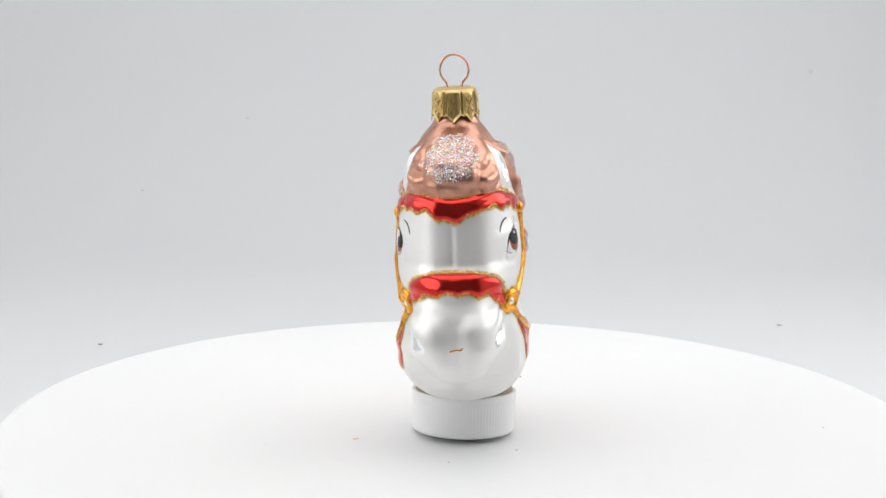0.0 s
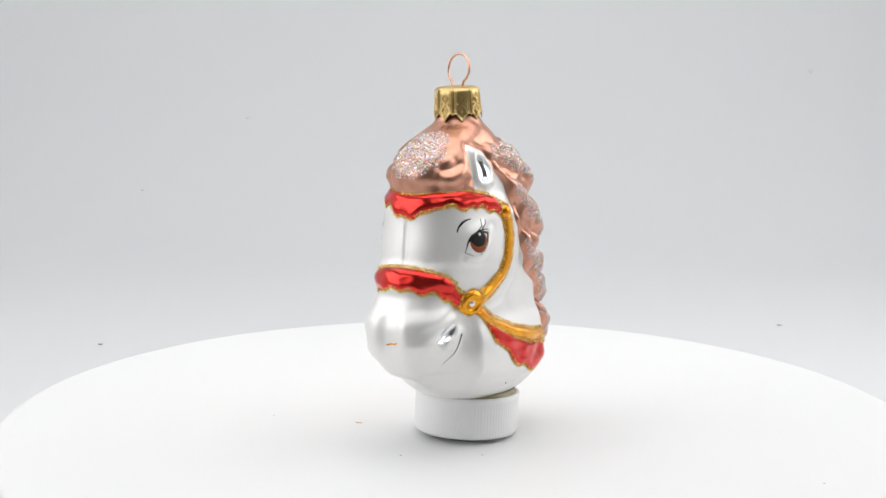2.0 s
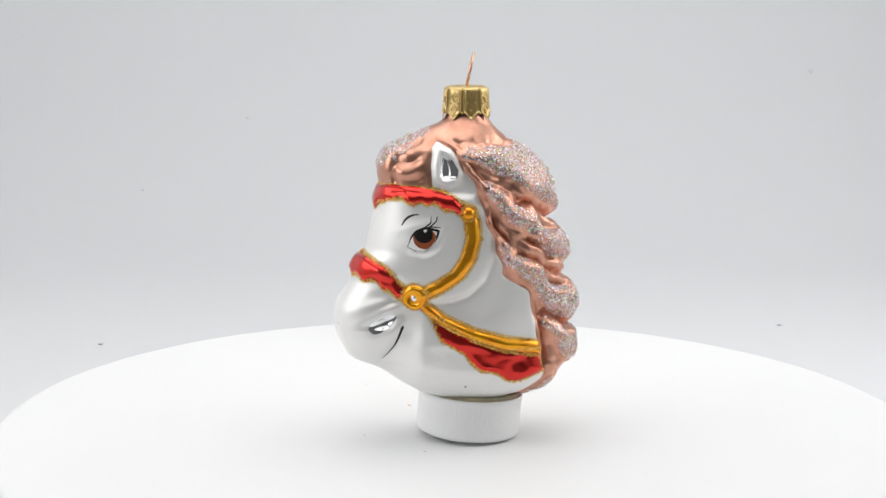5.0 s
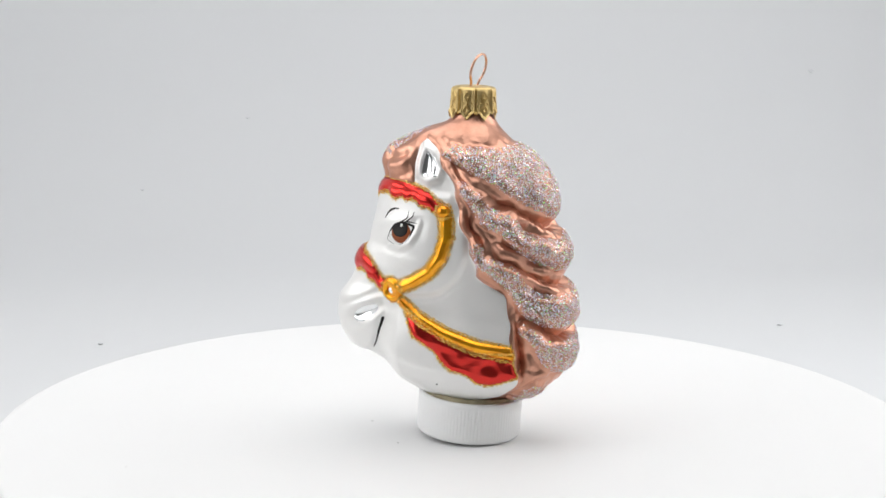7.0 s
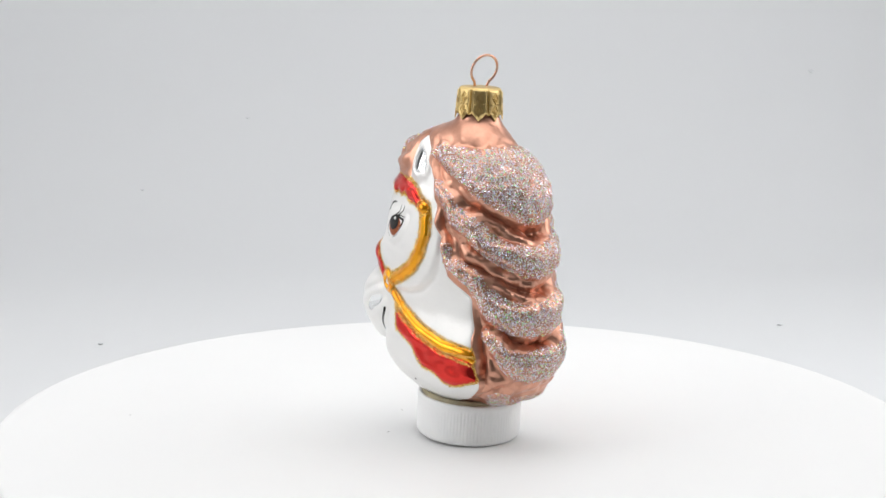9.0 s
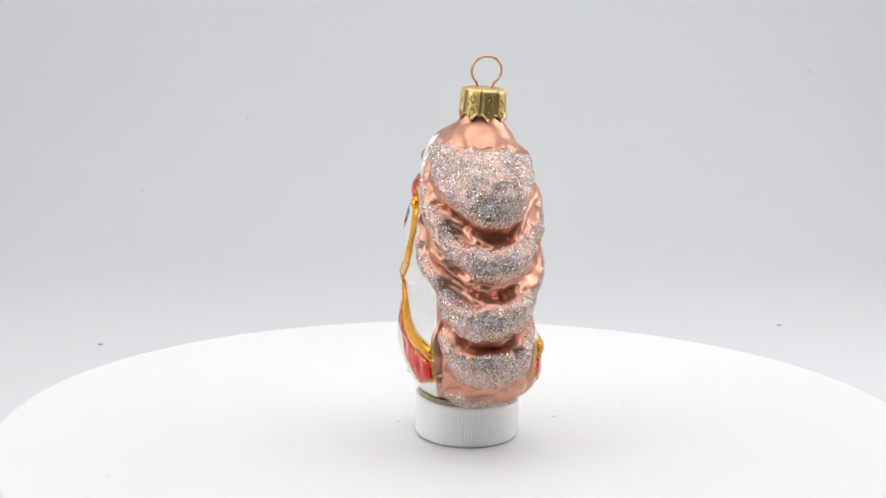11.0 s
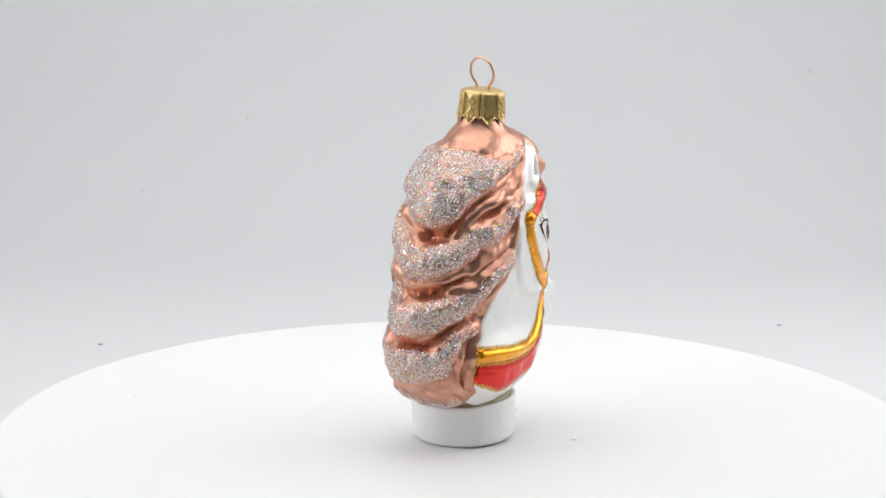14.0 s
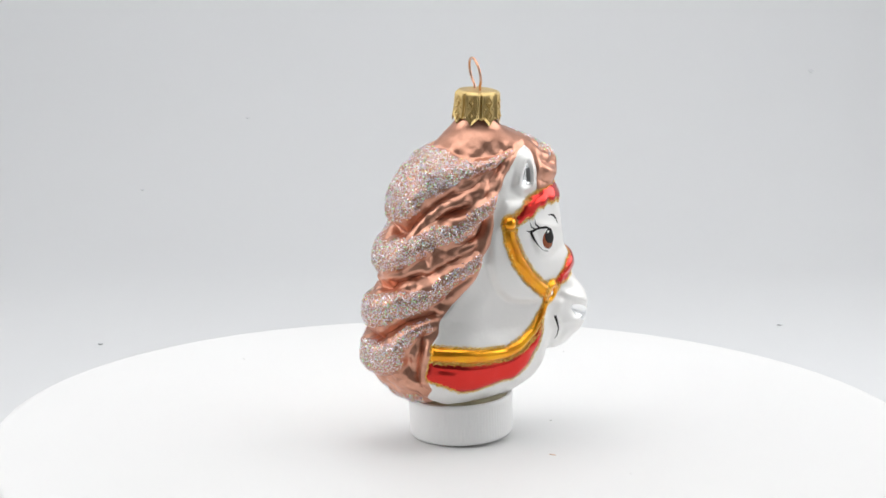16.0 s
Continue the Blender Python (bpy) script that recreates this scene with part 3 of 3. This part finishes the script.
def flake_layer(name, weight, height, count, size, mat, parent, label, tilt=0.5):
    """Loose glitter flakes glued where weight is high."""
    area = np.linalg.norm(np.cross(np.roll(G, -1, 1) - G, np.gradient(G, axis=0)), axis=2) * np.clip(weight, 0, 1)
    area[0] = area[-1] = 0
    rng = np.random.default_rng(len(name) + count)
    cells = rng.choice(area.size, count, p=(area / area.sum()).ravel())
    i, j = np.unravel_index(cells, area.shape)
    a, b = rng.random((count, 1)), rng.random((count, 1))
    i2, j2 = np.minimum(i + 1, NZ - 1), (j + 1) % NT
    p = (G[i, j] * (1 - a) + G[i, j2] * a) * (1 - b) + (G[i2, j] * (1 - a) + G[i2, j2] * a) * b
    n = NORMAL[i, j] + tilt * rng.normal(size=(count, 3))
    n /= np.linalg.norm(n, axis=1, keepdims=True)
    t = np.cross(n, rng.normal(size=(count, 3)))
    t /= np.linalg.norm(t, axis=1, keepdims=True)
    q = np.cross(n, t)
    h = size * (0.7 + 0.6 * rng.random((count, 1))) / 2
    p = p + NORMAL[i, j] * (height[i, j][:, None] + 0.05 + 0.16 * rng.random((count, 1)))
    v = np.stack([p + h * t, p + h * q, p - h * t, p - h * q], 1).reshape(-1, 3) * MM
    f = np.arange(4 * count).reshape(-1, 4)
    return part(name, mesh_object(name, v.tolist(), f.tolist(), mat, False), parent, label, "stuff")


def lift_of(field, height, edge):
    return height * np.sqrt(smoothstep(0, edge, field))


def ball_on(name, u, z, s, r, flat, mat):
    """A flattened dome seated on the flank."""
    p, n = surface_point(u, z, s)
    n = (n + Vector((0, 0.7 * s, 0))).normalized()
    bm = bmesh.new()
    bmesh.ops.create_uvsphere(bm, u_segments=20, v_segments=12, radius=r * MM)
    turn = n.to_track_quat("Z", "Y").to_matrix().to_4x4()
    bmesh.ops.transform(bm, verts=bm.verts, matrix=Matrix.Translation(p + n * 0.3 * MM) @ turn @ Matrix.Diagonal((1, 1, flat, 1)))
    me = bpy.data.meshes.new(name)
    bm.to_mesh(me)
    bm.free()
    me.materials.append(mat)
    me.polygons.foreach_set("use_smooth", [True] * len(me.polygons))
    return new(name, me)


def ring_on(name, u, z, s, r, wire, mat):
    p, n = surface_point(u, z, s)
    n = (n + Vector((0, 0.7 * s, 0))).normalized()
    a = n.cross(Vector((0, 0, 1))).normalized()
    b = n.cross(a)
    verts, faces, big, sides = [], [], 40, 10
    for i in range(big):
        w = 2 * math.pi * i / big
        d = a * math.cos(w) + b * math.sin(w)
        for k in range(sides):
            v = 2 * math.pi * k / sides
            verts.append(p + (d * (r + wire * math.cos(v)) + n * (0.45 + 0.8 * wire * math.sin(v))) * MM)
    for i in range(big):
        for k in range(sides):
            i2, k2 = (i + 1) % big, (k + 1) % sides
            faces.append((i * sides + k, i2 * sides + k, i2 * sides + k2, i * sides + k2))
    return mesh_object(name, verts, faces, mat)


def metal_cap(parent):
    """Pressed tin crown: pleats between the panels, a toothed skirt, two diamonds and two dots on each panel."""
    seg, panels = 512, 8
    rows = [(0.2, 90.5), (3.4, 90.45), (5.0, 90.3), (5.75, 90.0), (6.1, 89.4), (6.15, 88.4), (6.2, 86.8), (6.3, 85.2), (6.45, 83.8), (6.7, 0.0)]
    verts, faces = [], []
    for inner in (0, 1):
        for i, (r, z) in enumerate(rows):
            for k in range(seg):
                a = 2 * math.pi * k / seg
                f = (a / (2 * math.pi) * panels + 0.5) % 1.0
                d = min(f, 1 - f)
                pleat = 0.26 * math.exp(-((d - 0.085) / 0.03) ** 2) - 0.34 * math.exp(-(d / 0.035) ** 2) + 0.14 * math.exp(-((d - 0.19) / 0.025) ** 2)
                ease = min(1.0, max(0.0, (i - 1) / 3))
                tooth = abs(f - 0.5) * 2
                zz = z if i < len(rows) - 1 else 81.2 + 2.1 * min(tooth / 0.72, 1.0) - 0.5 * math.exp(-((tooth - 0.9) / 0.07) ** 2)
                rr = r - inner * 0.18 + pleat * ease + (0.14 * math.sin(3 * a + 1) + 0.08 * math.sin(11 * a) if i == len(rows) - 1 else 0)
                verts.append((rr * math.cos(a) * MM, rr * math.sin(a) * MM, (zz - inner * (0.15 if i < 4 else 0)) * MM))
    n = len(rows)
    for inner in (0, 1):
        for i in range(n - 1):
            for k in range(seg):
                k2, o = (k + 1) % seg, inner * n * seg
                q = (o + i * seg + k, o + i * seg + k2, o + (i + 1) * seg + k2, o + (i + 1) * seg + k)
                faces.append(q[::-1] if not inner else q)
    for k in range(seg):
        k2 = (k + 1) % seg
        faces.append(((n - 1) * seg + k, (n - 1) * seg + k2, (2 * n - 1) * seg + k2, (2 * n - 1) * seg + k))
    cap = part("metal_cap", mesh_object("metal_cap", verts, faces, GOLD), parent, "gold tin crown with embossed diamonds")
    # one diamond outline round a smaller one, and one dot, shared by all panels
    v, f = [], []
    for ring, lift in ((1.0, -0.02), (0.9, 0.26), (0.78, 0.26), (0.66, -0.02), (0.5, -0.02), (0.36, 0.24), (0.0, 0.1)):
        for k in range(4):
            a = math.pi / 2 * k
            y, z = 1.2 * ring * math.cos(a), 1.75 * ring * math.sin(a)
            v.append(((lift - y * y / 13) * MM, y * MM, z * MM))
    for r in range(6):
        for k in range(4):
            f.append((r * 4 + k, r * 4 + (k + 1) % 4, r * 4 + 4 + (k + 1) % 4, r * 4 + 4 + k))
    diamond = mesh_object("embossed_diamond", v, f, GOLD, False)
    bm = bmesh.new()
    bmesh.ops.create_icosphere(bm, subdivisions=1, radius=0.34 * MM)
    dot_mesh = bpy.data.meshes.new("embossed_dot")
    bm.to_mesh(dot_mesh)
    bm.free()
    dot_mesh.materials.append(GOLD)
    for k in range(panels):
        turn = pose(0, 0, 0, 0, 0, 360 / panels * k)
        for z, r in ((87.6, 6.2), (84.1, 6.42)):
            ob = diamond if (k == 0 and z > 86) else new("embossed_diamond", diamond.data)
            ob.parent = cap
            ob.matrix_basis = turn @ pose(r * MM, 0, z * MM, 0, -3.5, 0)
        for y in (-1.15, 1.15):
            ob = new("embossed_dot", dot_mesh)
            ob.parent = cap
            ob.matrix_basis = turn @ pose(6.2 * MM, y * MM, 85.85 * MM)


def ornament():
    horse = new("glass_ornament")
    tagged(horse, "painted glass horse head ornament with glittered copper mane and red harness", "ornament")
    verts = (G.reshape(-1, 3) * MM).tolist()
    faces = [(i * NT + j, i * NT + (j + 1) % NT, (i + 1) * NT + (j + 1) % NT, (i + 1) * NT + j) for i in range(NZ - 1) for j in range(NT)]
    faces.append(tuple(range(NT))[::-1])
    part("head", mesh_object("head", verts, faces, PEARL), horse, "satin silvery white glass")
    part("mane", patch("mane", F_HAIR, COPPER, 0.5, 1.6), horse, "wavy matte copper mane")
    part("browband", patch("browband", F_BROW, RED, 0.9, 1.9, wrinkle=0.16), horse, "glossy red browband with gold glitter edges")
    part("noseband", patch("noseband", F_NOSE, RED, 0.95, 2.0, wrinkle=0.2), horse, "glossy red noseband with gold glitter edges")
    gold_edge = np.exp(-(F_BROW / 0.55) ** 2) * (F_HAIR < 2.5)
    gold_edge = np.maximum(gold_edge, np.exp(-(F_NOSE / 0.55) ** 2))
    gold_height = np.maximum(lift_of(F_BROW, 0.9, 1.9), lift_of(F_NOSE, 0.95, 2.0))
    for s in (1, -1):
        fy, fr = COLLAR_FIELDS[s]
        part("cheek_strap", patch("cheek_strap", on_side(F_CHEEK, s), AMBER, 0.95, 1.8, wrinkle=0.14), horse, "glossy amber cheek strap")
        part("collar_band", patch("collar_band", on_side(fy, s), AMBER, 1.0, 1.7, wrinkle=0.14), horse, "glossy amber collar band")
        part("collar_skirt", patch("collar_skirt", on_side(fr, s), RED, 0.7, 1.8, wrinkle=0.3), horse, "glossy red scalloped collar")
        side = V * s > 0
        for fld, w in ((F_CHEEK, 0.5), (fy, 0.45), (fr, 0.42)):
            gold_edge = np.maximum(gold_edge, np.exp(-(fld / w) ** 2) * side)
            gold_height = np.maximum(gold_height, side * lift_of(fld, 0.9, 1.8))
        ros = (17.8, 33.1) if s > 0 else (18.6, 33.6)
        stud = (2.8, 56.3) if s > 0 else (1.6, 55.6)
        gold_edge = np.maximum(gold_edge, side * np.exp(-((np.hypot(U - ros[0], Z - ros[1]) - 3.3) / 0.7) ** 2))
        gold_edge = np.maximum(gold_edge, side * np.exp(-((np.hypot(U - stud[0], Z - stud[1]) - 2.0) / 0.6) ** 2))
        base = part("rosette", patch("rosette", on_side(3.6 - np.hypot(U - ros[0], Z - ros[1]), s), AMBER, 0.7, 0.8), horse, "round amber rosette")
        part("ring", ring_on("ring", *ros, s, 2.45, 0.9, AMBER), base)
        part("jewel", ball_on("jewel", *ros, s, 1.15, 0.7, MIRROR), base, "small silvery bead")
        part("stud", ball_on("stud", *stud, s, 1.9, 0.85, AMBER), horse, "domed amber stud")
        part("inner_ear", patch("inner_ear", on_side(F_INNER_EAR - 0.05, s), MIRROR, 0.05, 0.3), horse, "shiny bare silver ear hollow")
        nu = 26.1 if s > 0 else 31.4
        c, sn = math.cos(radians(-31)), math.sin(radians(-31))
        na, nb = (U - nu) * c + (Z - 25.5) * sn, -(U - nu) * sn + (Z - 25.5) * c
        part("nostril", patch("nostril", on_side((1 - np.hypot(na / 4.6, nb / (1.95 + 0.1 * na))) * 1.5, s), MIRROR, 0.05, 0.4), horse, "shiny bare silver nostril")
        d_lip, a_lip = stroke(U, Z, [(20.9, 24.6), (21.5, 22.6), (22.6, 19.4), (24, 16.8), (25.4, 14.9)] if s > 0 else [(21.2, 25.8), (22.7, 22.4), (23.4, 18.6)])
        part("mouth_line", patch("mouth_line", on_side(0.45 - 0.2 * a_lip - d_lip, s), BLACK, 0.05, 0.2), horse, "thin painted black mouth line")
        almond, iris, pupil, glint, broad = EYES[s]
        fe = region(U, Z, almond)
        eye = part("eye", patch("eye", on_side(fe + 0.15, s), EYE_WHITE, 0.12, 0.5), horse, "painted eye with brown iris")
        rim = 0.13 + 0.25 * smoothstep(48, 51.5, Z) - np.abs(fe + 0.1)
        part("eyeliner", patch("eyeliner", on_side(rim, s), BLACK, 0.2, 0.2), eye)
        part("iris", patch("iris", on_side(np.minimum(broad - np.hypot(U - iris[0], Z - iris[1]), fe + 0.05), s), IRIS, 0.2, 0.5), eye)
        part("pupil", patch("pupil", on_side(np.minimum(0.8 * broad - np.hypot(U - pupil[0], Z - pupil[1]), fe), s), BLACK, 0.26, 0.3), eye)
        part("eye_glint", patch("eye_glint", on_side(0.55 - np.hypot(U - glint[0], Z - glint[1]), s), EYE_WHITE, 0.4, 0.2), eye)
        d, along = stroke(U, Z, [(20.3, 53), (19.6, 54.4), (18.5, 55.5), (17.3, 56), (16, 56.1)])
        part("eyebrow", patch("eyebrow", on_side(0.4 - 0.2 * np.abs(2 * along - 1) - d, s), BLACK, 0.06, 0.15), horse)
        for lash in LASHES[s]:
            d, along = stroke(U, Z, lash)
            part("eyelash", patch("eyelash", on_side(0.3 - 0.14 * along - d, s), BLACK, 0.06, 0.15), eye)
    d, along = stroke(V, Z, [(-0.8, 23.6), (0.6, 24.1), (1.9, 24.0), (2.6, 24.5)])
    part("paint_smear", patch("paint_smear", np.minimum(0.34 - 0.1 * along - d + 0.2 * rough_b, U - 30), AMBER, 0.04, 0.2), horse, "small smear of orange paint on the nose")
    for u, z in ((3.4, 7.6), (-14, 20.4)):
        part("pinhole", ball_on("pinhole", u, z, 1, 0.24, 0.6, BLACK), horse, "tiny dark pinhole in the lacquer")
    flake_layer("gold_glitter", (gold_edge > 0.3) * gold_edge, gold_height, 18000, 0.32, GOLD_GLITTER, horse, "fine gold glitter trim", 0.32)
    sparkle = np.maximum(F_LOCKS, F_FORELOCK)
    silver = np.clip(0.55 + 0.4 * sparkle + 0.9 * rough_b, 0, 1) * (F_HAIR > 0.8) * (sparkle > -0.35)
    flake_layer("silver_glitter", silver, lift_of(F_HAIR, 0.5, 1.6), 30000, 0.34, SILVER_GLITTER, horse, "iridescent silver glitter on the locks", 0.32)
    metal_cap(horse)
    loop = []
    for k in range(61):
        a = radians(-54 + 288 * k / 60)
        loop.append((0, 4.15 * math.cos(a) * MM, (95.2 + 4.1 * math.sin(a)) * MM))
    loop = [(0, 1.7 * MM, 88.5 * MM), (0, 1.95 * MM, 90.4 * MM)] + loop[::1] + [(0, -1.95 * MM, 90.4 * MM), (0, -1.7 * MM, 88.5 * MM)]
    loop = [(y * math.sin(radians(12)) - 0.23 * max(0, z - 90.2 * MM), y * math.cos(radians(12)), z) for x, y, z in loop]
    part("hanging_loop", tube("hanging_loop", loop, 0.36 * MM, WIRE), horse, "thin copper wire loop")
    return horse


def crumb_mesh(name, length, width, mat, bend=0.3):
    bm = bmesh.new()
    bmesh.ops.create_icosphere(bm, subdivisions=2, radius=1)
    for v in bm.verts:
        v.co = Vector((v.co.x * length, v.co.y * width + bend * width * v.co.x ** 2, (v.co.z + 1) * width * 0.35)) * (1 + 0.25 * noise.noise(v.co * 2.3))
    me = bpy.data.meshes.new(name)
    bm.to_mesh(me)
    bm.free()
    me.materials.append(mat)
    return new(name, me)


table_top = turntable()
stand = bottle_cap()
horse = ornament()
specks = []
for name, label, x, y, l, w, turn, mat in [
        ("paint_chip", "tiny orange paint chip lying on the turntable", -30.9, -7.6, 1.1, 0.35, 25, CRUMB),
        ("lint", "tiny grey lint speck lying on the turntable", 14.6, -16.2, 0.45, 0.25, 10, LINT),
        ("lint", "tiny grey lint speck lying on the turntable", -4.5, -28.5, 0.4, 0.25, 70, LINT),
        ("lint", "tiny grey lint speck lying on the turntable", -56.1, -14.4, 0.3, 0.2, 40, LINT),
        ("lint", "tiny grey lint speck lying on the turntable", 54.8, -82.6, 0.3, 0.2, 0, LINT),
        ("lint", "tiny grey lint speck lying on the turntable", 105.2, 9.9, 0.4, 0.2, 0, LINT)]:
    ob = crumb_mesh(name, l * MM, w * MM, mat)
    specks.append((tagged(ob, label, "speck", "specks on the turntable"), pose(x * MM, y * MM, 0, 0, 0, turn)))

# Sensor dust of the camera, put in as small pale discs on the backdrop.
for x, y, z, tip, r in [(-0.1746, 0.589, -0.0404, 24, 1.2), (-0.1205, 0.6424, -0.0073, 39, 1.4), (0.2081, 0.6709, 0.0204, 49, 1.7), (-0.158, 0.3311, -0.0618, 0, 1.3), (0.1507, 0.3829, -0.0618, 0, 1.3)]:
    ob = crumb_mesh("sensor_dust_spot", r * MM, r * 0.8 * MM, SPOT)
    ob.matrix_basis = pose(x, y, z, tip, 0, 0)
    tagged(ob, "faint grey disc added on the white backdrop for a spot of camera sensor dust", "speck", "dust specks on the backdrop")


def motions():
    """Everything on the platter turns with it about the world's z axis."""
    times = [0.5 * k for k in range(int(SECONDS * 2) + 1)]

    def turn(thing, start):
        walk(thing, [(t, pose(0, 0, 0, 0, 0, -RATE * t) @ start) for t in times])
    turn(table_top, pose(0, 0, 0))
    # the cap stands tipped on its rear edge under the horse's chin
    turn(stand, pose(0, 0, 0, 0, 0, -96.5) @ pose(-0.0158, -0.0004, 0.0) @ pose(0, 0, 0, 0, -3.6, 0) @ pose(0.0148, 0, 0.0))
    turn(horse, pose(0, 0, 0, 0, 0, -95.0) @ pose(0, 0.0008, 0.010, 3.2, 0, 0))
    for thing, start in specks:
        turn(thing, start)


motions()
